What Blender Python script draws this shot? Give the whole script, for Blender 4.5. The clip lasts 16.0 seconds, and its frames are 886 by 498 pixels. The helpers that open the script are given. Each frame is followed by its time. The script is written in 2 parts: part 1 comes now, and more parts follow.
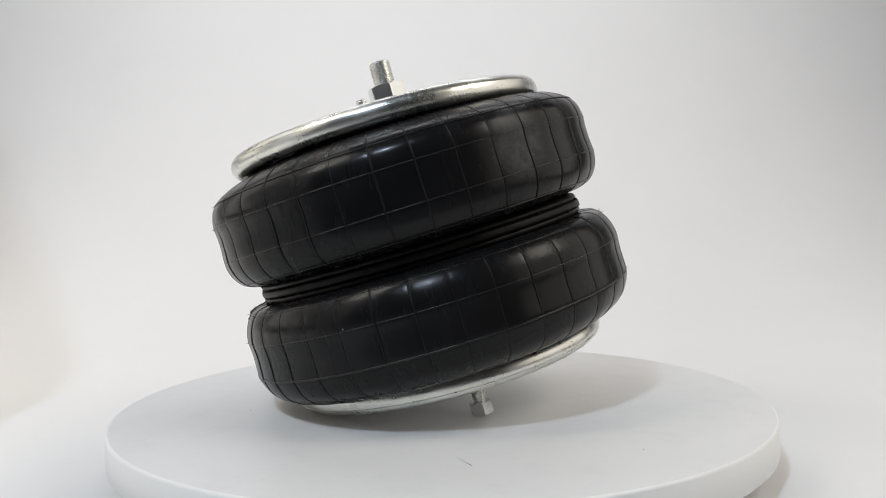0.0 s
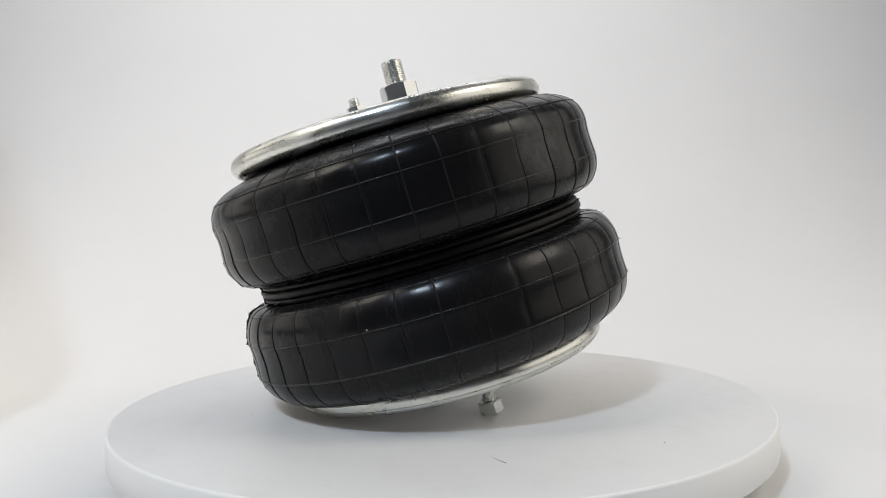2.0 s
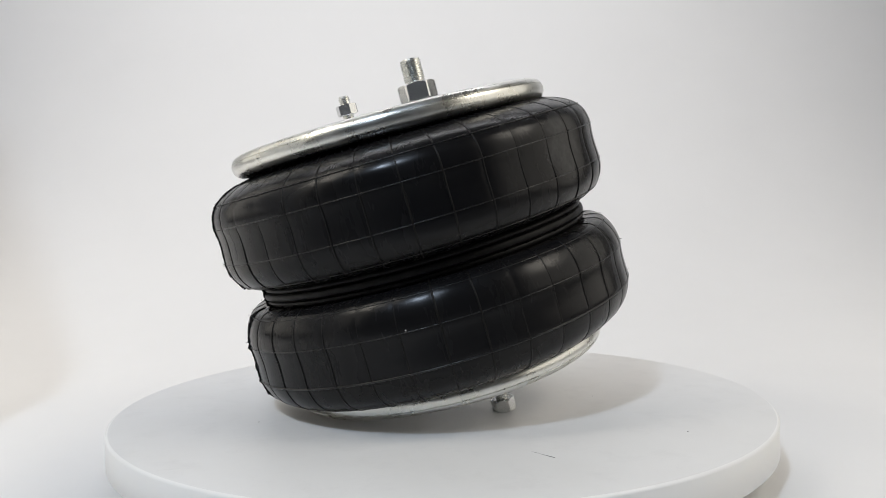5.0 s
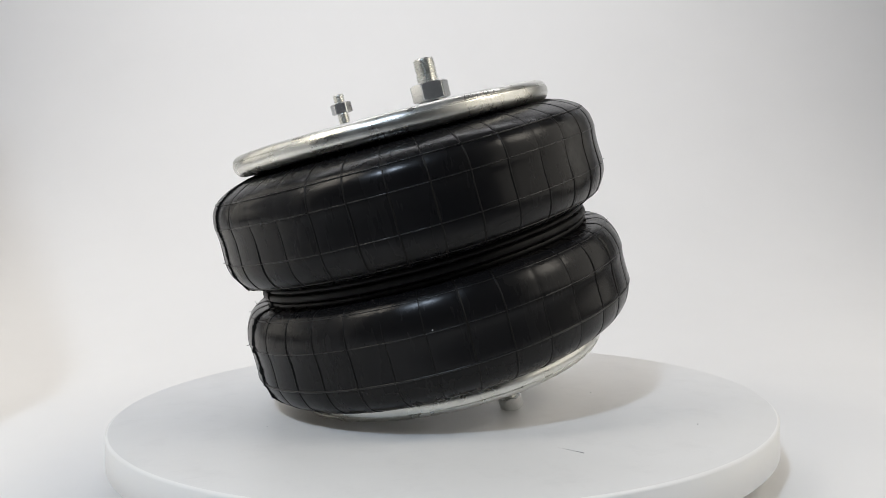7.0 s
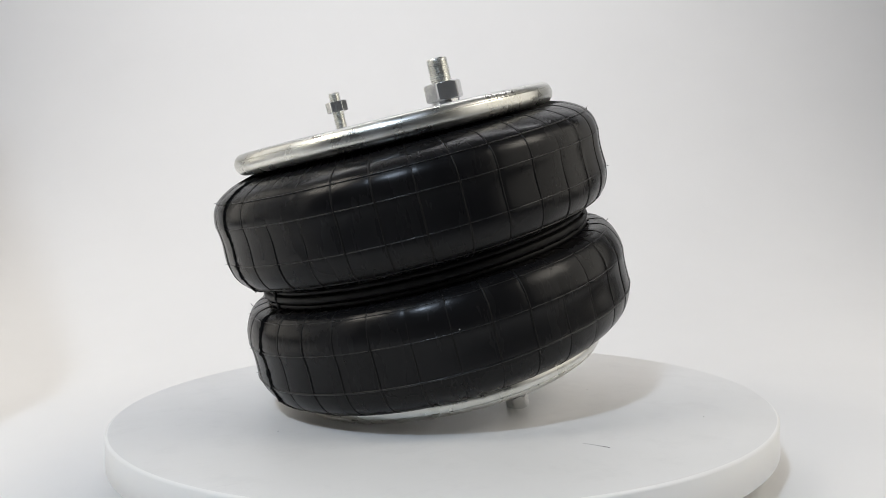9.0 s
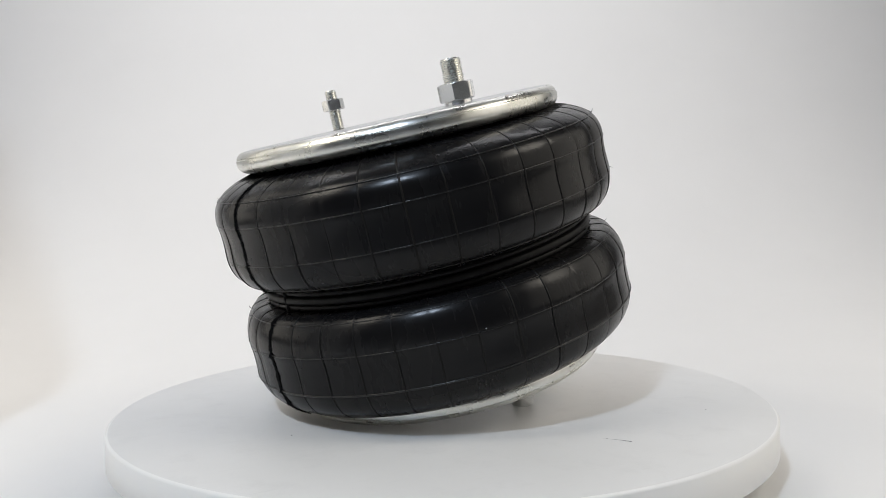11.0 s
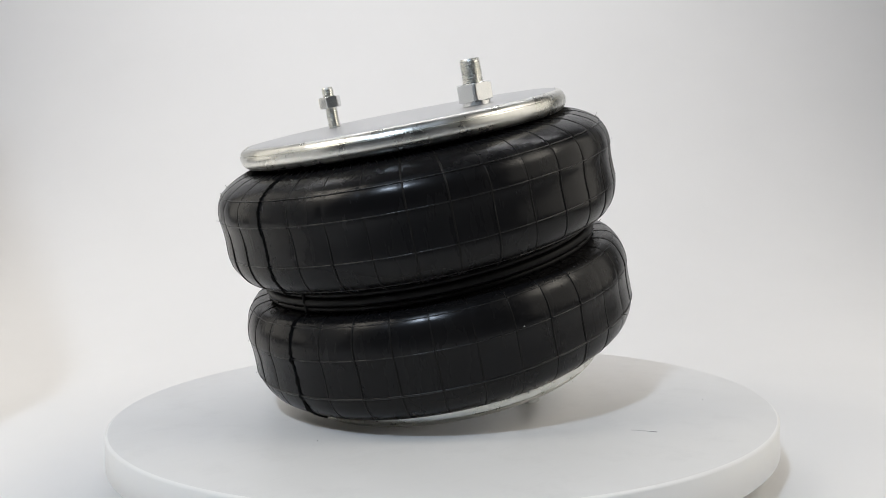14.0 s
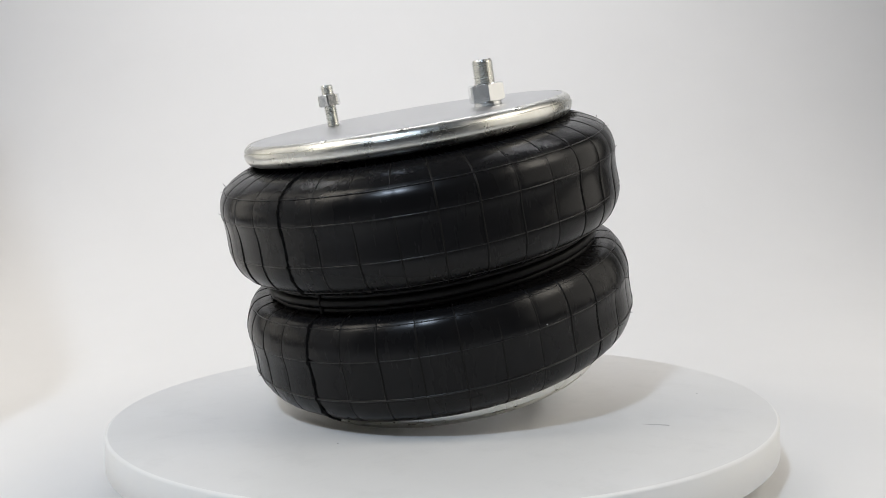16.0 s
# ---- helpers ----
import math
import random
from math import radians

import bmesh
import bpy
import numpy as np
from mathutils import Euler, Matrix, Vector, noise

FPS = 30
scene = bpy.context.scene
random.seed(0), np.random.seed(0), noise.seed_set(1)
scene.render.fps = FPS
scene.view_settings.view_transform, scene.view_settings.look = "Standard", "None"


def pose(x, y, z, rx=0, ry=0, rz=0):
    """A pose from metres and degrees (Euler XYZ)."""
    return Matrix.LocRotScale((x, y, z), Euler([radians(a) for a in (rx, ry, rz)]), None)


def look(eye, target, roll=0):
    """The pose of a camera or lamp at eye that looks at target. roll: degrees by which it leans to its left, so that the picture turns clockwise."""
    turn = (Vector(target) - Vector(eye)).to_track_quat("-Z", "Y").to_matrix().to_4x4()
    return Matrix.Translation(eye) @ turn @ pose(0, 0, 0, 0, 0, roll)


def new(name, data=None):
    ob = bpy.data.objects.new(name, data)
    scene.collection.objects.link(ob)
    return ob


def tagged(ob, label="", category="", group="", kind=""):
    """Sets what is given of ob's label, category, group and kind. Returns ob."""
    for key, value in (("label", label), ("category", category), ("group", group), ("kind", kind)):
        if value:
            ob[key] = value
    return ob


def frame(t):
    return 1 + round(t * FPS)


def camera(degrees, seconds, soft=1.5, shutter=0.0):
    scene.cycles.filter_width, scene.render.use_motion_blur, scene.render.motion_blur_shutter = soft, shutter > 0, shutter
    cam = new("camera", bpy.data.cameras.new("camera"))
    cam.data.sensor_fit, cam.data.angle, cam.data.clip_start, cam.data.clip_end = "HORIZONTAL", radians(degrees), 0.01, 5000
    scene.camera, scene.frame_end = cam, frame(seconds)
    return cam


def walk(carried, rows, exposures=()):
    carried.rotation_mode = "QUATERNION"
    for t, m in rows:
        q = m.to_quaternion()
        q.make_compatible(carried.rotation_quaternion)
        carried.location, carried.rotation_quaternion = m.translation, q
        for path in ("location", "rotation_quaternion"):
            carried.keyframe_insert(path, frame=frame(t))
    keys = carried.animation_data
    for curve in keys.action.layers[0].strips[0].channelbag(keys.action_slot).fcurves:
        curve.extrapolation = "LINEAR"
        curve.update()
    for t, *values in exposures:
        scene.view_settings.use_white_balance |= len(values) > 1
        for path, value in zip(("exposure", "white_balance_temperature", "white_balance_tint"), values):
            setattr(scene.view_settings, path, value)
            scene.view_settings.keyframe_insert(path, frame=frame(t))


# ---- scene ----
# A twin-convolution rubber air spring leans on a slowly turning white
# photo turntable, in front of a white paper sweep.

# ---- camera ----
cam = camera(61.35, 16.0, soft=0.5)
EYE = (0.0, -0.7256, 0.1587)
AIM = (EYE[0] + 0.005155, EYE[1] + 0.999738, EYE[2] - 0.022286)
ROLL = -1.228
walk(cam, [(0.0, look(EYE, AIM, ROLL)), (16.0, look(EYE, AIM, ROLL))], exposures=[(0.0, 0.0), (16.0, 0.0)])

TURN = 3.057            # degrees a second, anticlockwise from above

# ---- world and lights ----
world = bpy.data.worlds.new("studio_dark")
scene.world = world
world.use_nodes = True
world.node_tree.nodes["Background"].inputs[0].default_value = (0.8, 0.85, 1.0, 1)
world.node_tree.nodes["Background"].inputs[1].default_value = 0.02


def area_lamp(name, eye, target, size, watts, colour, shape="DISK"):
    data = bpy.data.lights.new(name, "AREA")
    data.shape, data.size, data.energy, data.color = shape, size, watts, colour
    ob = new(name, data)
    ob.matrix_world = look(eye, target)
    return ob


KEY = area_lamp("key_lamp", (-0.52, -1.31, 1.50), (0, 0, 0.1), 0.13, 14.4, (0.69, 0.82, 1.0))
SOFT_L = area_lamp("softbox_lamp_left", (-1.08, -0.50, 1.28), (0, 0.30, 0.10), 0.56, 7.5, (1.0, 0.93, 0.82), "SQUARE")
SOFT_R = area_lamp("softbox_lamp_right", (1.12, -0.50, 1.28), (0, 0.30, 0.10), 0.56, 5.9, (1.0, 0.93, 0.82), "SQUARE")
# unseen fill, added to bring up the brightness of the backdrop
BACKDROP_FILL = area_lamp("backdrop_fill_lamp", (-0.25, 0.75, 2.15), (-0.25, 1.52, 1.20), 2.6, 21.5, (0.97, 0.965, 1.0), "RECTANGLE")
BACKDROP_FILL.data.size_y = 0.3
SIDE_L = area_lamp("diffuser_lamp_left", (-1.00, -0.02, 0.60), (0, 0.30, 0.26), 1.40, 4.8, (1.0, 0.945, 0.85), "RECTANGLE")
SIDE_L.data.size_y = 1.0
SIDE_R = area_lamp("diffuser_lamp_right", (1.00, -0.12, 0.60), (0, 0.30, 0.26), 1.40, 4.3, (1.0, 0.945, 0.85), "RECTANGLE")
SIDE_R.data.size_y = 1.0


# ---- materials ----
def material(name):
    m = bpy.data.materials.new(name)
    m.use_nodes = True
    nt = m.node_tree
    return m, nt, nt.nodes["Principled BSDF"]


def node(nt, kind, **values):
    n = nt.nodes.new(kind)
    for k, v in values.items():
        n.inputs[k.replace("_", " ")].default_value = v
    return n


def ramp(nt, source, a, b, ca, cb):
    r = nt.nodes.new("ShaderNodeValToRGB")
    e = r.color_ramp.elements
    e[0].position, e[1].position = a, b
    e[0].color, e[1].color = (*ca, 1), (*cb, 1)
    nt.links.new(source, r.inputs[0])
    return r.outputs[0]


def coords(nt, scale=(1, 1, 1)):
    c = nt.nodes.new("ShaderNodeTexCoord")
    m = nt.nodes.new("ShaderNodeMapping")
    m.inputs["Scale"].default_value = scale
    nt.links.new(c.outputs["Object"], m.inputs[0])
    return m.outputs[0]


def noise_tex(nt, vec, scale, detail=4.0, rough=0.6):
    n = node(nt, "ShaderNodeTexNoise", Scale=scale, Detail=detail, Roughness=rough)
    nt.links.new(vec, n.inputs["Vector"])
    return n.outputs["Fac"]


def bump(nt, bsdf, sources):
    last = None
    for source, strength, distance in sources:
        b = node(nt, "ShaderNodeBump", Strength=strength, Distance=distance)
        nt.links.new(source, b.inputs["Height"])
        if last:
            nt.links.new(last, b.inputs["Normal"])
        last = b.outputs["Normal"]
    nt.links.new(last, bsdf.inputs["Normal"])


def g(v):
    return (v, v, v)


def make_rubber(name, dark, pale, r0, r1, grain=0.12):
    m, nt, b = material(name)
    v = coords(nt)
    big, fine = noise_tex(nt, v, 14, 5), noise_tex(nt, v, 900, 3)
    smear = noise_tex(nt, coords(nt, (60, 60, 12)), 1.0, 4)
    nt.links.new(ramp(nt, big, 0.35, 0.7, dark, pale), b.inputs["Base Color"])
    nt.links.new(ramp(nt, smear, 0.3, 0.75, g(r0), g(r1)), b.inputs["Roughness"])
    b.inputs["Specular IOR Level"].default_value = 0.20
    bump(nt, b, [(big, 0.10, 0.003), (fine, grain, 0.0002)])
    return m


RUBBER = make_rubber("black_rubber", (0.0058, 0.0058, 0.0066), (0.0086, 0.0082, 0.0084), 0.20, 0.33)


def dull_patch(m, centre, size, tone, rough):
    """A rougher patch of its own shape; pale tone stands in for caught lamp light."""
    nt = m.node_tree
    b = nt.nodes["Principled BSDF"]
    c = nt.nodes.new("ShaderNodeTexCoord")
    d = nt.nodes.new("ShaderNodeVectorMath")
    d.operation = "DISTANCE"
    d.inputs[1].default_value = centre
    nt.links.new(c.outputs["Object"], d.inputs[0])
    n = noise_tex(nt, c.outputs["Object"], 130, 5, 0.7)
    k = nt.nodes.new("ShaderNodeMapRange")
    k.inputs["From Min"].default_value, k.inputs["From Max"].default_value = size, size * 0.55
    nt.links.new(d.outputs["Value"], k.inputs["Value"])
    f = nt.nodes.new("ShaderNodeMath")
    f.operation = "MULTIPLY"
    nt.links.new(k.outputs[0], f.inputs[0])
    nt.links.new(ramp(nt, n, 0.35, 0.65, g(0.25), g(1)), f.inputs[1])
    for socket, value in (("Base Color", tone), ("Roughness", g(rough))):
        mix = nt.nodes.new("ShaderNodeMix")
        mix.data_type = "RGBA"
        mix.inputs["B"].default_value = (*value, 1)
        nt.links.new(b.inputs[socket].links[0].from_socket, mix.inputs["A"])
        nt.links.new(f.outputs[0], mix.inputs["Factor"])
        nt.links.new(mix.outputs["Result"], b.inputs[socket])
    return m


# rough cell of the upper bellow, its lamp sheen put into the colour
UPPER_RUBBER = dull_patch(make_rubber("black_rubber_with_lit_patch", (0.0058, 0.0058, 0.0066), (0.0086, 0.0082, 0.0084), 0.20, 0.33),
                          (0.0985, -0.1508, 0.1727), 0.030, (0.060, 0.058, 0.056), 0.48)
RIB_RUBBER = make_rubber("matt_rubber_line", (0.0035, 0.0032, 0.0032), (0.006, 0.0055, 0.005), 0.45, 0.6)
RIB_RUBBER.node_tree.nodes["Principled BSDF"].inputs["Specular IOR Level"].default_value = 0.2
RING_RUBBER = make_rubber("satin_rubber_ring", (0.005, 0.005, 0.0055), (0.008, 0.0076, 0.0076), 0.28, 0.40)
RING_RUBBER.node_tree.nodes["Principled BSDF"].inputs["Specular IOR Level"].default_value = 0.45
BELT_RUBBER = make_rubber("dull_waist_rubber", (0.0042, 0.0042, 0.0046), (0.007, 0.0068, 0.0068), 0.38, 0.55)
BELT_RUBBER.node_tree.nodes["Principled BSDF"].inputs["Specular IOR Level"].default_value = 0.17
FLASH_RUBBER = make_rubber("torn_rubber_flash", (0.004, 0.004, 0.004), (0.009, 0.009, 0.009), 0.5, 0.7)


def make_zinc(name, ca, cb, r0, r1, scale=30):
    m, nt, b = material(name)
    v = coords(nt)
    blot, fine = noise_tex(nt, v, scale, 6, 0.65), noise_tex(nt, v, 700, 3)
    nt.links.new(ramp(nt, blot, 0.35, 0.7, ca, cb), b.inputs["Base Color"])
    nt.links.new(ramp(nt, blot, 0.3, 0.7, g(r0), g(r1)), b.inputs["Roughness"])
    b.inputs["Metallic"].default_value = 1.0
    bump(nt, b, [(blot, 0.012, 0.001), (fine, 0.02, 0.0001)])
    return m


ZINC = make_zinc("zinc_plated_steel", (0.66, 0.66, 0.61), (0.80, 0.80, 0.775), 0.23, 0.37, 45)
ZINC_FACE = make_zinc("zinc_plate_face", (0.55, 0.555, 0.56), (0.62, 0.625, 0.63), 0.34, 0.46, 12)
ZINC_BRIGHT = make_zinc("zinc_plated_nut", (0.80, 0.81, 0.81), (0.88, 0.88, 0.87), 0.11, 0.24, 90)
ZINC_BRIGHT.node_tree.nodes["Principled BSDF"].inputs["Metallic"].default_value = 0.9
ZINC_THREAD = make_zinc("zinc_plated_thread", (0.76, 0.76, 0.72), (0.84, 0.84, 0.81), 0.22, 0.32, 80)
ZINC_THREAD.node_tree.nodes["Principled BSDF"].inputs["Metallic"].default_value = 0.92


def make_plastic(name, ca, cb, r0, r1):
    m, nt, b = material(name)
    v = coords(nt)
    big, mid, fine = noise_tex(nt, v, 5, 4), noise_tex(nt, v, 60, 4), noise_tex(nt, v, 1200, 2)
    nt.links.new(ramp(nt, big, 0.3, 0.7, ca, cb), b.inputs["Base Color"])
    nt.links.new(ramp(nt, mid, 0.3, 0.7, g(r0), g(r1)), b.inputs["Roughness"])
    bump(nt, b, [(fine, 0.02, 0.0001)])
    return m


TABLE_TOP = make_plastic("white_satin_plastic", (0.745, 0.74, 0.727), (0.79, 0.786, 0.778), 0.38, 0.43)
TABLE_TOP.node_tree.nodes["Principled BSDF"].inputs["Specular IOR Level"].default_value = 0.25


def scuffed(m, amount):
    """Faint cloudy scuffs and rubbed streaks over a plastic sheet."""
    nt = m.node_tree
    b = nt.nodes["Principled BSDF"]
    cloud = ramp(nt, noise_tex(nt, coords(nt), 22, 8, 0.7), 0.52, 0.74, g(1), g(1 - amount))
    streak = ramp(nt, noise_tex(nt, coords(nt, (14, 160, 1)), 1.0, 5, 0.7), 0.60, 0.78, g(1), g(1 - amount * 0.8))
    last = b.inputs["Base Color"].links[0].from_socket
    for layer in (cloud, streak):
        mix = nt.nodes.new("ShaderNodeMix")
        mix.data_type, mix.blend_type = "RGBA", "MULTIPLY"
        mix.inputs["Factor"].default_value = 1.0
        nt.links.new(last, mix.inputs["A"])
        nt.links.new(layer, mix.inputs["B"])
        last = mix.outputs["Result"]
    nt.links.new(last, b.inputs["Base Color"])


scuffed(TABLE_TOP, 0.06)
TABLE_EDGE = make_plastic("white_edge_plastic", (0.86, 0.855, 0.835), (0.88, 0.875, 0.86), 0.3, 0.4)
BASE_PLASTIC = make_plastic("grey_base_plastic", (0.45, 0.45, 0.45), (0.5, 0.5, 0.5), 0.4, 0.5)
PAPER = make_plastic("white_paper", (0.77, 0.767, 0.763), (0.785, 0.782, 0.778), 0.75, 0.85)
ROOM = make_plastic("grey_studio_paint", (0.19, 0.19, 0.20), (0.22, 0.22, 0.22), 0.7, 0.8)
FIBRE = make_rubber("grey_fibre", (0.26, 0.26, 0.26), (0.36, 0.35, 0.34), 0.5, 0.7)
PALE_DUST = make_rubber("pale_dust", (0.35, 0.35, 0.35), (0.5, 0.5, 0.5), 0.6, 0.7)


# ---- mesh helpers ----
def part(name, bm, mat, parent=None, label="", smooth=None):
    me = bpy.data.meshes.new(name)
    bmesh.ops.recalc_face_normals(bm, faces=bm.faces)
    if smooth is not None:
        for f in bm.faces:
            f.smooth = True
        for e in bm.edges:
            if len(e.link_faces) == 2 and e.calc_face_angle(0) > radians(smooth):
                e.smooth = False
    bm.to_mesh(me)
    bm.free()
    me.materials.append(mat)
    ob = new(name, me)
    ob.parent = parent
    return tagged(ob, label)


def share(name, ob, parent, m):
    """Another piece on the same mesh."""
    o = new(name, ob if isinstance(ob, bpy.types.Mesh) else ob.data)
    o.parent = parent
    o.matrix_basis = m
    return o


def spline(rows, n):
    """Points of a smooth curve through rows of (r, z)."""
    pts = [Vector((a, b)) for a, b in rows]
    pts = [2 * pts[0] - pts[1]] + pts + [2 * pts[-1] - pts[-2]]
    out = []
    for i in range(1, len(pts) - 2):
        p0, p1, p2, p3 = pts[i - 1:i + 3]
        for k in range(n):
            u = k / n
            out.append(0.5 * (2 * p1 + (p2 - p0) * u + (2 * p0 - 5 * p1 + 4 * p2 - p3) * u * u
                              + (3 * p1 - p0 - 3 * p2 + p3) * u ** 3))
    out.append(pts[-2])
    return [(p.x, p.y) for p in out]


def revolve(bm, profile, segs, shift=None, closed=False):
    """Turns (r, z) points round z. shift(angle, r, z) gives a changed (r, z)."""
    rings = []
    for r, z in profile:
        ring = []
        for k in range(segs):
            a = 2 * math.pi * k / segs
            rr, zz = shift(a, r, z) if shift else (r, z)
            ring.append(bm.verts.new((rr * math.cos(a), rr * math.sin(a), zz)))
        rings.append(ring)
    pairs = list(zip(rings, rings[1:]))
    if closed:
        pairs.append((rings[-1], rings[0]))
    for a, b in pairs:
        for k in range(segs):
            j = (k + 1) % segs
            bm.faces.new((a[k], a[j], b[j], b[k]))
    if not closed:
        bm.faces.new(rings[0])
        bm.faces.new(rings[-1])
    return bm


def tube(bm, path, radius, sides=6, flat=1.0, closed=False):
    """A thin tube along a list of Vectors; radius may be a list."""
    n = len(path)
    rings = []
    for i, p in enumerate(path):
        a = path[i - 1] if i or closed else p
        b = path[(i + 1) % n] if i < n - 1 or closed else p
        t = (b - a).normalized()
        side = t.cross(Vector((p.x, p.y, 0)) if p.xy.length > 1e-6 else Vector((1, 0, 0))).normalized()
        up = side.cross(t)
        r = radius[i] if isinstance(radius, list) else radius
        rings.append([bm.verts.new(p + side * (r * math.cos(q)) + up * (r * flat * math.sin(q)))
                      for q in (2 * math.pi * k / sides for k in range(sides))])
    for i in range(n if closed else n - 1):
        a, b = rings[i], rings[(i + 1) % n]
        for k in range(sides):
            j = (k + 1) % sides
            bm.faces.new((a[k], a[j], b[j], b[k]))
    if not closed:
        bm.faces.new(rings[0])
        bm.faces.new(rings[-1])
    return bm


# ---- the studio ----
FLOOR = -0.050
SWEEP_Y, SWEEP_R = 0.42, 1.10


def sweep_sheet():
    """Floor paper that curves up into the backdrop, 4 mm thick."""
    bm = bmesh.new()
    line = [(-0.5, FLOOR)]
    line += [(SWEEP_Y * (k / 6) - 0.5 * (1 - k / 6), FLOOR) for k in range(1, 6)]
    for k in range(25):
        a = math.pi / 2 * k / 24
        line.append((SWEEP_Y + SWEEP_R * math.sin(a), FLOOR + SWEEP_R * (1 - math.cos(a))))
    line.append((SWEEP_Y + SWEEP_R, 2.4))
    cols = []
    for x in [-1.8 + 3.6 * i / 24 for i in range(25)]:
        cols.append([bm.verts.new((x, y, z + 0.0006 * noise.noise((x * 3, y * 3, z * 3)))) for y, z in line])
    for a, b in zip(cols, cols[1:]):
        for k in range(len(line) - 1):
            bm.faces.new((a[k], b[k], b[k + 1], a[k + 1]))
    ob = part("backdrop", bm, PAPER, None, "seamless white paper sweep behind the turntable", 40)
    ob.modifiers.new("thickness", "SOLIDIFY").thickness = -0.004
    return tagged(ob, category="backdrop", kind="structure")


sweep_sheet()


def box(bm, x0, x1, y0, y1, z0, z1):
    m = Matrix.Translation(((x0 + x1) / 2, (y0 + y1) / 2, (z0 + z1) / 2)) @ Matrix.Diagonal((x1 - x0, y1 - y0, z1 - z0, 1))
    return bmesh.ops.create_cube(bm, size=1, matrix=m)


def wall(name, dims, mat, label):
    bm = bmesh.new()
    box(bm, *dims)
    bmesh.ops.bevel(bm, geom=bm.edges[:], offset=0.003, segments=1, affect="EDGES")
    return tagged(part(name, bm, mat, None, label), category="wall", kind="structure")


def shadow_board(name, side, label):
    """White board that leans outwards beside the turntable; its foot is cut back towards the rear. Added out of view,
    outlined to cast a soft shadow on the sweep.
    """
    bm = bmesh.new()
    rows = [(-0.44, FLOOR), (-0.36, FLOOR), (-0.125, 0.225), (-0.02, 0.245), (-0.03, 0.40), (-0.11, 0.644), (-0.185, 0.95),
            (-0.19, 1.06), (-0.32, 1.06), (-0.34, 0.45), (-0.44, 0.12)]
    for d in (0.0, 0.012):
        bm.faces.new([bm.verts.new((side * (0.433 + 0.357 * z + d), y, z)) for y, z in rows])
    bm.verts.ensure_lookup_table()
    n = len(rows)
    for k in range(n):
        j = (k + 1) % n
        bm.faces.new((bm.verts[k], bm.verts[j], bm.verts[n + j], bm.verts[n + k]))
    return tagged(part(name, bm, PAPER, None, label), category="wall", kind="structure")


# no real wall: added out of view to block the key lamp at left
shadow_board("shadow_board_west", -1, "unseen white leaning board, added to shade the left of the sweep")
wall("floor", (-3.5, 3.5, -3.5, 3.5, FLOOR - 0.06, FLOOR - 0.012), ROOM, "dark grey studio floor")
wall("ceiling", (-3.5, 3.5, -3.5, 3.5, 2.8, 2.85), ROOM, "dark grey studio ceiling")
wall("wall_south", (-3.5, 3.5, -3.55, -3.5, FLOOR - 0.06, 2.85), ROOM, "dark grey studio wall")
wall("wall_north", (-3.5, 3.5, 3.5, 3.55, FLOOR - 0.06, 2.85), ROOM, "dark grey studio wall")
wall("wall_far_west", (-3.55, -3.5, -3.5, 3.5, FLOOR - 0.06, 2.85), ROOM, "dark grey studio wall")
wall("wall_far_east", (3.5, 3.55, -3.5, 3.5, FLOOR - 0.06, 2.85), ROOM, "dark grey studio wall")

# ---- turntable ----
TABLE_R, TABLE_T = 0.3005, 0.0285


def turntable():
    top = new("turntable")
    tagged(top, "round white plastic photo turntable on the paper sweep", "turntable")
    bm = bmesh.new()
    low = FLOOR
    revolve(bm, [(0.001, low), (0.200, low), (0.205, low + 0.004), (0.205, -TABLE_T - 0.004), (0.19, -TABLE_T - 0.001), (0.001, -TABLE_T - 0.001)], 96)
    part("base", bm, BASE_PLASTIC, top, "grey base under the disc", 40)
    disc = new("disc")
    disc.parent = top
    b = 0.0022
    arc = [(TABLE_R - b + b * math.sin(q), -b + b * math.cos(q)) for q in (math.pi / 2 * k / 6 for k in range(7))]
    inner = TABLE_R - b - 0.0004
    bm = bmesh.new()
    edge = TABLE_R - b
    revolve(bm, [(0.001, 0.0002), (0.1, 0.0002), (0.2, 0.0002), (edge - 0.0008, 0.0002), (edge, 0.00005), (edge, -0.0005), (0.001, -0.0005)], 256)
    part("top_sheet", bm, TABLE_TOP, disc, "pale grey-white satin top", 40)
    bm = bmesh.new()
    revolve(bm, [(inner - 0.02, -0.0007), (inner - 0.003, -0.0007), (inner - 0.002, -0.0002)] + arc
            + [(TABLE_R, -TABLE_T + b), (TABLE_R - b, -TABLE_T), (inner - 0.02, -TABLE_T)], 256, closed=True)
    part("rim", bm, TABLE_EDGE, disc, "white rounded rim", 50)
    return disc


disc = turntable()

# ---- air spring ----
# Own frame: z along the spring, origin in the middle of the lower crimped rim.
E1, E2, AX = Vector((0.969453, 0, 0.245277)), Vector((-0.008097, 0.999455, 0.032001)), Vector((-0.245144, -0.033010, 0.968925))
REST = Matrix(((E1.x, E2.x, AX.x, 0.00758), (E1.y, E2.y, AX.y, -0.00058), (E1.z, E2.z, AX.z, 0.0379), (0, 0, 0, 1)))
H = 0.2310                  # between the middles of the two rims
LINE0, STEP = -174.3, 10.0  # first mould line and spacing, degrees
spring = new("air_spring")
spring.matrix_basis = REST
tagged(spring, "black rubber twin-bellows air spring with zinc-plated end plates", "air spring")

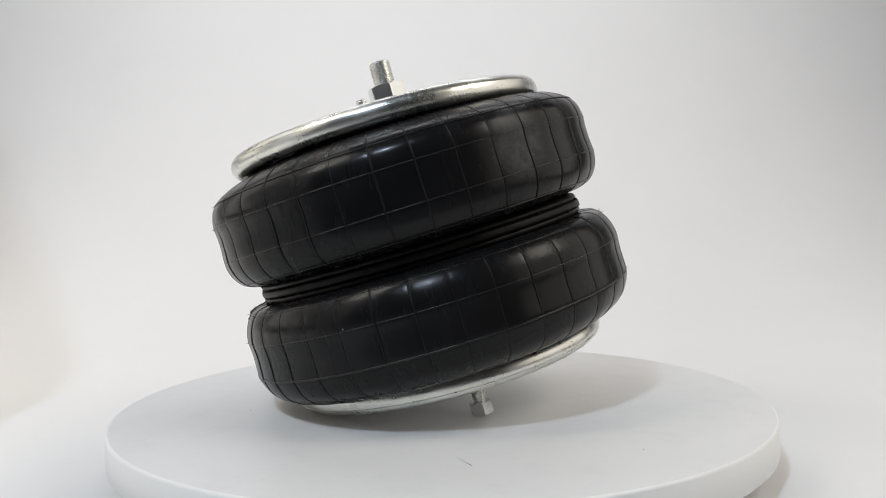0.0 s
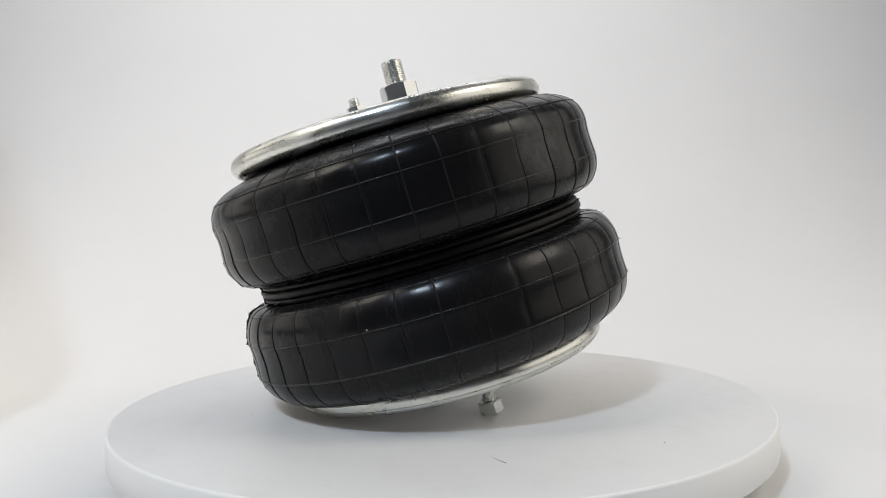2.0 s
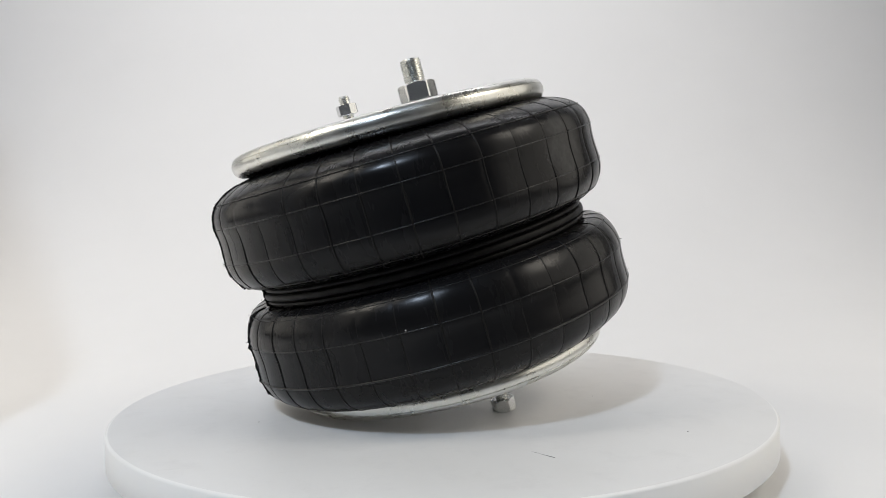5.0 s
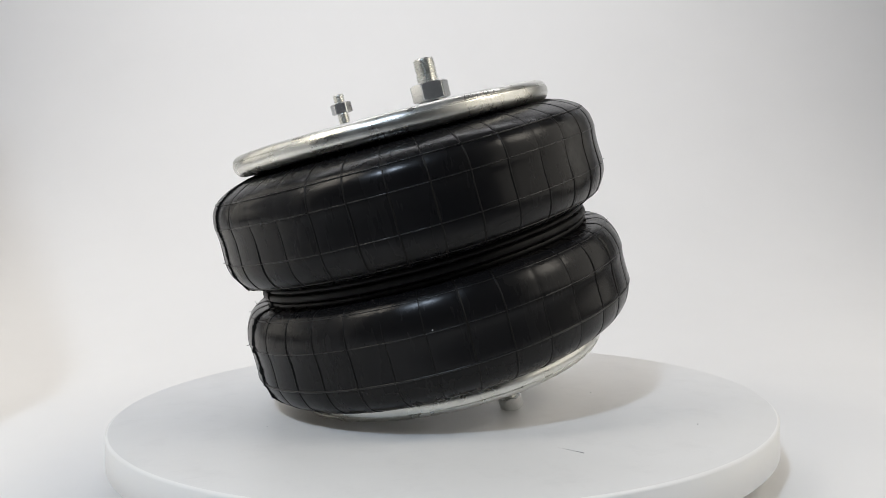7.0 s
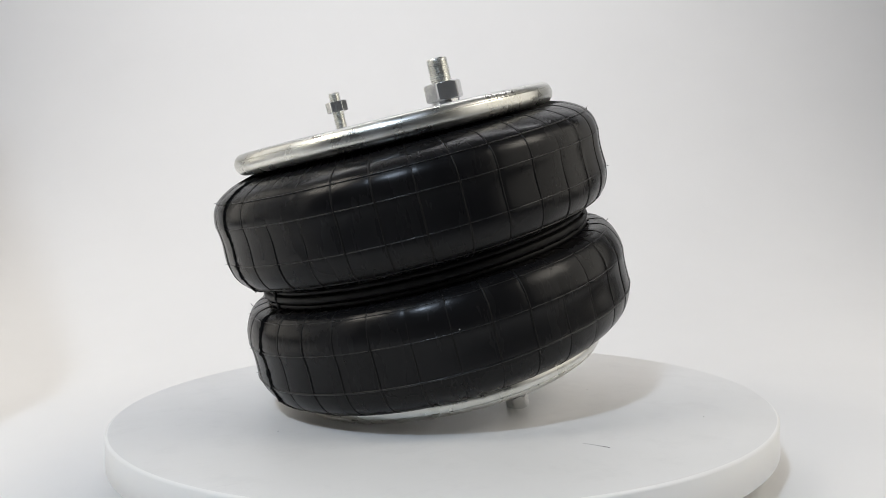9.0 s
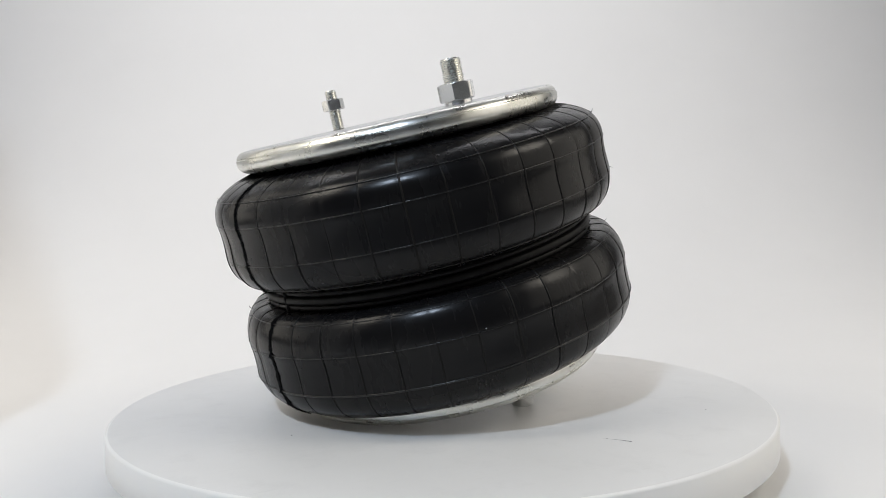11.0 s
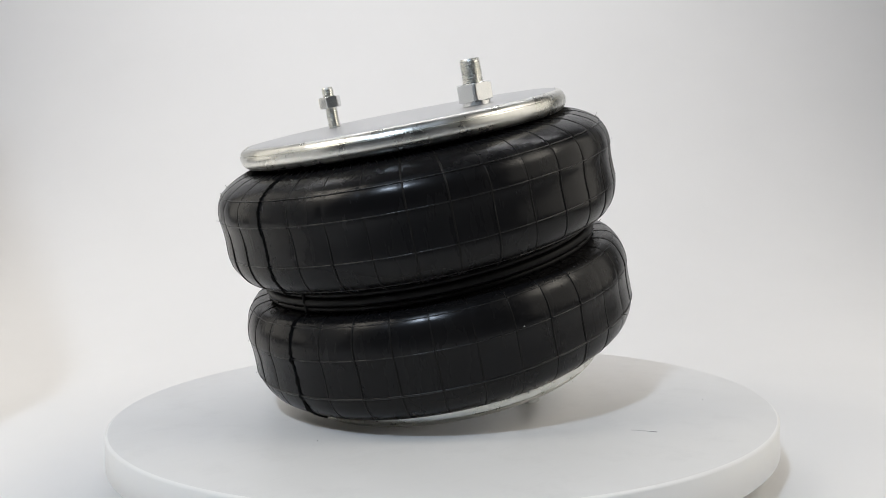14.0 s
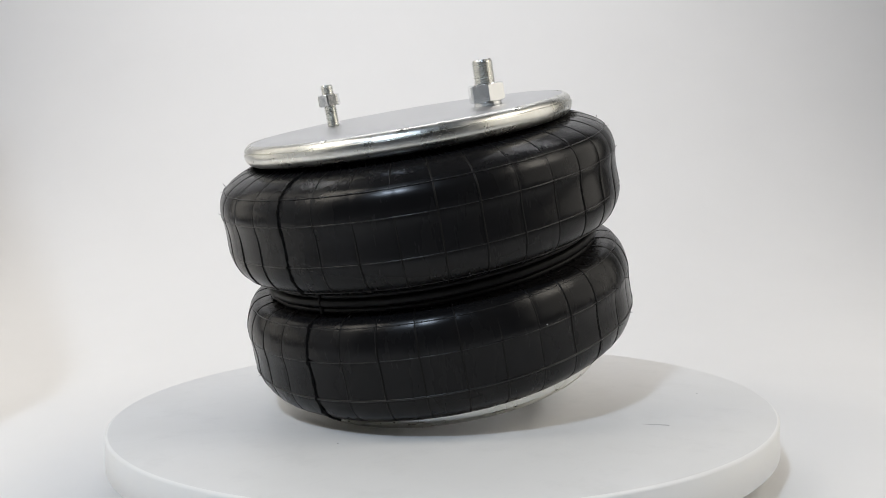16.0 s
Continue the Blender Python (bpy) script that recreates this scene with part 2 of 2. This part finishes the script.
UPPER = [(0.1300, -0.0120), (0.1380, -0.0154), (0.1460, -0.0170), (0.1540, -0.0189), (0.1607, -0.0217), (0.1672, -0.0252), (0.1722, -0.0292),
         (0.1768, -0.0356), (0.1789, -0.0425), (0.1796, -0.0492), (0.1789, -0.0570), (0.1788, -0.0650), (0.1793, -0.0730),
         (0.1798, -0.0805), (0.1793, -0.0865), (0.1779, -0.0925), (0.1753, -0.0980), (0.1713, -0.1033), (0.1655, -0.1070), (0.1590, -0.1088), (0.1500, -0.1098)]
LOWER = [(0.1500, -0.1296), (0.1600, -0.1300), (0.1670, -0.1317), (0.1716, -0.1351), (0.1755, -0.1406), (0.1783, -0.1469),
         (0.1799, -0.1531), (0.1805, -0.1592), (0.1799, -0.1670), (0.1798, -0.1750), (0.1801, -0.1830), (0.1802, -0.1905), (0.1790, -0.1960),
         (0.1769, -0.2020), (0.1735, -0.2080), (0.1680, -0.2134), (0.1610, -0.2178), (0.1530, -0.2207), (0.1440, -0.2221), (0.1340, -0.2224)]
UPPER_LATS = (-0.0298, -0.0492, -0.0805, -0.1035)
LOWER_LATS = (-0.1352, -0.1592, -0.1908, -0.2175)


def on_profile(curve, z):
    """Radius and outward normal (r, z) of the profile at the height z."""
    best = min(range(1, len(curve) - 1), key=lambda i: abs(curve[i][1] - z))
    (r0, z0), (r1, z1), (r2, z2) = curve[best - 1], curve[best], curve[best + 1]
    t = Vector((r2 - r0, z2 - z0)).normalized()
    return r1, Vector((-t.y, t.x))


def whisker(bend, size):
    """Mesh of one thin rubber whisker that stands on its origin."""
    bm = bmesh.new()
    rings = []
    for z, x, r in ((0, 0, 0.00036), (0.55 * size, 0.3 * bend, 0.0003), (size, bend, 0.00012)):
        rings.append([bm.verts.new((x + r * math.cos(q), r * math.sin(q), z)) for q in (0.0, 1.571, 3.142, 4.712)])
    for a, b in zip(rings, rings[1:]):
        for k in range(4):
            bm.faces.new((a[k], a[(k + 1) % 4], b[(k + 1) % 4], b[k]))
    bm.faces.new(rings[-1])
    me = bpy.data.meshes.new("vent_whisker")
    bm.to_mesh(me)
    bm.free()
    me.materials.append(FLASH_RUBBER)
    return me


WHISKERS = [whisker(0.0004, 0.0035), whisker(0.0015, 0.0042), whisker(0.0022, 0.0030)]


def bellow(name, rows, lats, label, seed, shift, lean, pivot, mat, nod=0.0, bold=None):
    curve = [(r, z + H) for r, z in spline(rows, 5)]
    lats = [z + H for z in lats]
    bm = bmesh.new()

    def shape(a, r, z):
        deg = (math.degrees(a) - LINE0) % STEP
        off = min(deg, STEP - deg)
        groove = 0.00022 * math.exp(-(off / 0.7) ** 2)
        groove += sum(0.00015 * math.exp(-((z - q) / 0.0014) ** 2) for q in lats)
        swell = 0.00009 * math.cos(math.radians(deg / STEP * 360)) * -1
        wave = 0.0007 * noise.noise((3 * math.cos(a) + seed, 3 * math.sin(a), 14 * z))
        return r - groove + swell + wave, z

    revolve(bm, curve, 720, shape)
    body = part(name, bm, mat, spring, label, 60)
    body.matrix_basis = pose(*shift, H + pivot, nod, lean, 0) @ pose(0, 0, -H - pivot)
    # moulded lines along the spring
    bm = bmesh.new()
    path = []
    for i in range(2, len(curve) - 2, 2):
        r, z = curve[i]
        path.append(Vector((r + shape(math.radians(LINE0), 0, z)[0] - 0.00003, 0, z)))
    tube(bm, path, 0.00082, 6, 0.6)
    first = part("mould_line", bm, RIB_RUBBER, body, "", 60)
    first.matrix_basis = pose(0, 0, 0, 0, 0, LINE0 + STEP)
    for k in range(2, 36):
        share("mould_line", first, body, pose(0, 0, 0, 0, 0, LINE0 + STEP * k))
    # rings round it
    for i, q in enumerate(lats):
        r, _ = on_profile(curve, q)
        bm = bmesh.new()
        ring = []
        for k in range(240):
            a = 2 * math.pi * (k + 0.5) / 240
            rr = shape(a, r, q)[0] - 0.00002
            ring.append(Vector((rr * math.cos(a), rr * math.sin(a), q)))
        tube(bm, ring, 0.00085 if i == bold else 0.00050, 8, closed=True)
        part("mould_ring", bm, RING_RUBBER, body, "", 60)
    # torn flash along the joint of the mould
    rng = random.Random(seed)
    bm = bmesh.new()
    last = None
    a = radians(LINE0)
    fine = [(r, z + H) for r, z in spline(rows, 16)]
    for i in range(12, len(fine) - 12):
        r, z = fine[i]
        t = Vector((fine[i + 1][0] - fine[i - 1][0], fine[i + 1][1] - fine[i - 1][1])).normalized()
        n = Vector((-t.y, t.x))
        if n.x < 0:
            n = -n
        tall = 0.0005 + 0.0020 * max(0, noise.noise((z * 160, seed, 0))) + 0.0012 * rng.random()
        if any(abs(z - q) < 0.0012 for q in lats):
            tall += 0.0012 * rng.random()
        w = 0.00045
        row = []
        for d, side in ((-0.0015, -w), (tall, -w * 0.4), (tall, w * 0.4), (-0.0015, w)):
            rr, zz = r + n.x * d, z + n.y * d
            row.append(bm.verts.new((rr * math.cos(a) - side * math.sin(a), rr * math.sin(a) + side * math.cos(a), zz)))
        if last:
            for k in range(3):
                bm.faces.new((last[k], last[k + 1], row[k + 1], row[k]))
        last = row
    part("joint_flash", bm, FLASH_RUBBER, body, "ragged rubber flash along the mould joint")
    # vent whiskers where lines and rings cross
    for q in lats[:-1]:
        r, n = on_profile(curve, q)
        if n.x < 0:
            n = -n
        for k in range(36):
            if rng.random() > 0.5:
                continue
            a = radians(LINE0 + STEP * k + rng.uniform(-0.4, 0.4))
            out = Vector((n.x * math.cos(a), n.x * math.sin(a), n.y)).normalized()
            base = Vector((r * math.cos(a), r * math.sin(a), q)) - out * 0.0008
            m = Matrix.Translation(base) @ out.to_track_quat("Z", "Y").to_matrix().to_4x4() @ pose(0, 0, 0, 0, 0, rng.uniform(0, 360))
            size = rng.uniform(0.6, 1.25)
            share("vent_whisker", rng.choice(WHISKERS), body, m @ Matrix.Diagonal((1, 1, size, 1)))
    return body


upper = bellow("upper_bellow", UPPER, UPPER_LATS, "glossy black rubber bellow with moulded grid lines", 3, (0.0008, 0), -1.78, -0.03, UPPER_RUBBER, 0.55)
lower = bellow("lower_bellow", LOWER, LOWER_LATS, "glossy black rubber bellow with moulded grid lines", 8, (0.0032, 0.0012), -1.0, -0.15, RUBBER, -0.4, 2)


def dust_grain():
    bm = bmesh.new()
    a = radians(-112.4)
    bmesh.ops.create_icosphere(bm, subdivisions=1, radius=0.0007, matrix=Matrix.Translation((0.1818 * math.cos(a), 0.1818 * math.sin(a), H - 0.1572)))
    part("dust_grain", bm, PALE_DUST, lower, "pale grain of dust")


dust_grain()


def girdle():
    """Ribbed belt in the waist."""
    bm = bmesh.new()
    rows = [(0.1440, -0.1095), (0.1500, -0.1102), (0.1538, -0.1116), (0.1560, -0.1138), (0.1558, -0.1158), (0.1544, -0.1167), (0.1572, -0.1179), (0.1579, -0.1206),
            (0.1572, -0.1232), (0.1549, -0.1242), (0.1564, -0.1253), (0.1558, -0.1283), (0.1516, -0.1301), (0.1440, -0.1310)]
    curve = [(r, z + H) for r, z in spline(rows, 3)]
    revolve(bm, curve, 240, lambda a, r, z: (r + 0.0004 * noise.noise((9 * math.cos(a), 9 * math.sin(a), 40 * z)), z))
    belt = part("waist_belt", bm, BELT_RUBBER, spring, "ribbed black rubber waist belt", 60)
    belt.matrix_basis = pose(0.0022, 0.0006, H - 0.12, 0, -1.1, 0) @ Matrix.Diagonal((0.986, 0.986, 1, 1)) @ pose(0, 0, 0.12 - H)
    bm = bmesh.new()
    rng = random.Random(5)
    a0 = radians(LINE0)
    path = [Vector(((0.1565 + rng.uniform(0, 0.001)) * math.cos(a0), (0.1565 + rng.uniform(0, 0.001)) * math.sin(a0), H - 0.1105 - 0.0018 * k)) for k in range(11)]
    tube(bm, path, [0.0012 + 0.0006 * rng.random() for _ in path], 6)
    part("joint_flash", bm, FLASH_RUBBER, belt)
    for k in range(36):
        a = radians(LINE0 + STEP * (k + 0.4) + rng.uniform(-2, 2))
        out = Vector((math.cos(a), math.sin(a), 0))
        m = Matrix.Translation(out * 0.1555 + Vector((0, 0, H - rng.choice((0.1165, 0.1240, 0.1275))))) @ out.to_track_quat("Z", "Y").to_matrix().to_4x4()
        share("vent_nub", WHISKERS[0], belt, m @ Matrix.Diagonal((2.6, 2.6, 0.85, 1)))


girdle()


def end_plate(name, up, label):
    """A crimped steel end plate: flat face and a rolled rim."""
    thing = new(name)
    thing.parent = spring
    thing.matrix_basis = pose(-0.001, 0, H - 0.0002, 0, -0.60, 0) if up > 0 else pose(0, 0, -0.0012, 180, 0.95, 0)
    tagged(thing, label)
    face = 0.0040
    bm = bmesh.new()
    rows = [(0.002, face), (0.06, face), (0.11, face), (0.1385, face), (0.1408, face - 0.0006), (0.1418, face - 0.0018), (0.1418, face - 0.004), (0.002, face - 0.004)]
    revolve(bm, rows, 192, lambda a, r, z: (r, z + 0.00025 * noise.noise((r * 30 * math.cos(a), r * 30 * math.sin(a), 4.0))))
    part("face_disc", bm, ZINC_FACE, thing, "flat satin zinc face", 35)
    rc, cz, rr, rz = 0.1398, -0.0056, 0.0084, 0.0094
    ring = [(0.1360, -0.0070), (0.1360, face - 0.005), (0.1420, face - 0.0006)]
    for deg, dip in [(78, 0), (66, 0), (54, 0), (42, 0), (32, 0), (26.5, 0), (24, 0.0008), (21, 0.0008), (18.5, 0)] + [(10 - 12 * k, 0) for k in range(9)]:
        q = radians(deg)
        ring.append((rc + (rr - dip) * math.cos(q), cz + (rz - dip) * math.sin(q)))
    ring += [(0.1385, cz - rz * 0.86)]
    bm = bmesh.new()
    revolve(bm, ring, 288, lambda a, r, z: (r + 0.0003 * noise.noise((7 * math.cos(a), 7 * math.sin(a), 60 * z)), z), closed=True)
    part("crimped_rim", bm, ZINC, thing, "rolled bright zinc rim", 45)
    # small dark nicks in the plating
    rng = random.Random(21 if up > 0 else 22)
    nick = None
    for k in range(9):
        q, a = radians(rng.uniform(-25, 30)), 2 * math.pi * (k + rng.random()) / 9
        m = pose(0, 0, 0, 0, 0, math.degrees(a)) @ pose(rc + rr * math.cos(q) * 0.99, 0, cz + rz * math.sin(q) * 0.99) @ Matrix.Diagonal((0.35, rng.uniform(0.7, 1.5), rng.uniform(0.5, 1.0), 1))
        if nick:
            share("nick", nick, thing, m)
        else:
            bm = bmesh.new()
            bmesh.ops.create_icosphere(bm, subdivisions=1, radius=0.0007)
            nick = part("nick", bm, FLASH_RUBBER, thing, "dark nick in the zinc")
            nick.matrix_basis = m
    return thing


def bead_teeth():
    """Moulded teeth of the rubber bead under the top rim."""
    bm = bmesh.new()
    for k in range(132):
        a = 2 * math.pi * k / 132
        path = [Vector((r * math.cos(a + turn), r * math.sin(a + turn), z + H))
                for r, z, turn in ((0.1370, -0.0152, 0), (0.1440, -0.0168, 0.016), (0.1510, -0.0184, 0.030))]
        tube(bm, path, [0.0011, 0.0009, 0.0004], 5)
    return tagged(part("bead_teeth", bm, BELT_RUBBER, upper, "fine moulded rubber teeth at the bead"), kind="stuff")


bead_teeth()
end_plate("top_plate", 1, "round zinc-plated steel end plate")
end_plate("bottom_plate", -1, "round zinc-plated steel end plate")


def thread(radius, z0, z1, pitch, depth):
    """A threaded rod: a helix whose ends are cut flat."""
    bm = bmesh.new()
    n = int((z1 - z0) / pitch) + 3
    prof = []
    for k in range(n):
        for u, d in ((0.0, depth), (0.12, depth), (0.5, 0.0), (0.62, 0.0)):
            prof.append((radius - d, z0 - 1.5 * pitch + (k + u) * pitch))

    def shift(a, r, z):
        zz = z + pitch * a / (2 * math.pi)
        lim = min(max(zz, z0), z1)
        cut = max(0.0, (lim - (z1 - 0.0016)) / 0.0016) * depth * 1.3
        return min(r, radius - cut), lim
    rings = []
    segs = 40
    for r, z in prof:
        rings.append([bm.verts.new((0, 0, 0)) for _ in range(segs + 1)])
        for k in range(segs + 1):
            a = 2 * math.pi * k / segs
            rr, zz = shift(a, r, z)
            rings[-1][k].co = (rr * math.cos(a), rr * math.sin(a), zz)
    for a, b in zip(rings, rings[1:]):
        for k in range(segs):
            bm.faces.new((a[k], a[k + 1], b[k + 1], b[k]))
    cap = [bm.verts.new(((radius - depth * 1.3) * math.cos(q), (radius - depth * 1.3) * math.sin(q), z1)) for q in (2 * math.pi * k / segs for k in range(segs))]
    bm.faces.new(cap)
    bmesh.ops.dissolve_degenerate(bm, dist=1e-6, edges=bm.edges)
    return bm


def hexnut(flats, z0, z1, bore):
    """A hexagon nut with chamfered corners and a bore."""
    bm = bmesh.new()
    segs, inner = 72, flats / 2

    def rad(a):
        q = (a % (math.pi / 3)) - math.pi / 6
        return min(inner / math.cos(q), inner * 1.132)
    prof = [(bore, z0), (inner * 0.95, z0), (None, z0), (None, z1), (inner * 0.95, z1), (bore, z1)]
    rings = []
    for i, (r, z) in enumerate(prof):
        ring = []
        for k in range(segs):
            a = 2 * math.pi * k / segs
            rr, zz = (r, z) if r else (rad(a), z)
            if r is None:
                over = max(0.0, rr - inner * 0.95)
                zz = z + (over * 0.55 if i == 2 else -over * 0.55)
            ring.append(bm.verts.new((rr * math.cos(a), rr * math.sin(a), zz)))
        rings.append(ring)
    for a, b in zip(rings, rings[1:] + rings[:1]):
        for k in range(segs):
            j = (k + 1) % segs
            bm.faces.new((a[k], a[j], b[j], b[k]))
    return bm


def stud(name, x, y, base, top, radius, pitch, nut, turn, down, label):
    rod = part(name, thread(radius, base, top, pitch, pitch * 0.5), ZINC_THREAD, spring, label, 50)
    rod.matrix_basis = pose(x, y, H if not down else 0, 180 if down else 0, 0, 0)
    hexa = part("nut", hexnut(nut[0], nut[1], nut[2], radius - 0.0004), ZINC_BRIGHT, rod, "bright zinc hexagon nut", 20)
    hexa.matrix_basis = pose(0, 0, 0, 0, 0, turn)
    return rod, hexa


rod, _ = stud("air_stud", 0.0116, -0.0835, 0.002, 0.0420, 0.0090, 0.0018, (0.0285, 0.0070, 0.0222), 45, False, "thick zinc-plated threaded air-inlet stud")
stud("mounting_stud", -0.0205, 0.0772, 0.003, 0.0422, 0.0060, 0.00195, (0.0190, 0.0226, 0.0336), 38, False, "thin zinc-plated threaded mounting stud")
stud("mounting_stud", 0.0176, -0.0820, 0.003, 0.0388, 0.0060, 0.00195, (0.0187, 0.0284, 0.0397), -39, True, "thin zinc-plated threaded mounting stud")
stud("mounting_stud", -0.0176, 0.0820, 0.003, 0.0388, 0.0060, 0.00195, (0.0187, 0.0284, 0.0397), -39, True, "thin zinc-plated threaded mounting stud")
bm = bmesh.new()
revolve(bm, [(0.0085, 0.0039), (0.0120, 0.0039), (0.0120, 0.0068), (0.0085, 0.0068)], 40, closed=True)
part("washer", bm, ZINC_BRIGHT, rod, "thin zinc washer", 30)

# ---- small things lying on the disc ----
def fibre():
    bm = bmesh.new()
    a, b = Vector((0.0190, -0.2236, 0.0006)), Vector((0.0095, -0.2045, 0.0006))
    mid = (a + b) / 2 + Vector((-0.0012, -0.0008, 0.0006))
    path = [a.lerp(mid, k / 6).lerp(mid.lerp(b, k / 6), k / 6) for k in range(7)]
    tube(bm, path, [0.00026, 0.00024, 0.00016, 0.00011, 0.00009, 0.00008, 0.00006], 5)
    return tagged(part("stray_fibre", bm, FIBRE, None, "short dark fibre lying on the white disc", 60), category="fibre")


def specks():
    bm = bmesh.new()
    rng = random.Random(11)
    spots = [(0.1318, -0.0576), (-0.1753, -0.0469), (0.143, -0.196)]
    for x, y in spots:
        m = Matrix.Translation((x, y, 0.0004)) @ Matrix.Rotation(rng.random() * 3, 4, "Z") @ Matrix.Diagonal((0.0006, 0.0004, 0.0004, 1))
        bmesh.ops.create_icosphere(bm, subdivisions=1, radius=1, matrix=m)
    return tagged(part("dust_specks", bm, FIBRE, None, "tiny dark dust specks on the white disc", 60), category="dust", kind="stuff")


hair, dust = fibre(), specks()


# ---- what moves ----
def motions():
    times = [2.0 * k for k in range(9)]
    for thing, rest in ((disc, Matrix()), (spring, REST), (hair, Matrix()), (dust, Matrix())):
        walk(thing, [(t, pose(0, 0, 0, 0, 0, TURN * t) @ rest) for t in times])


motions()
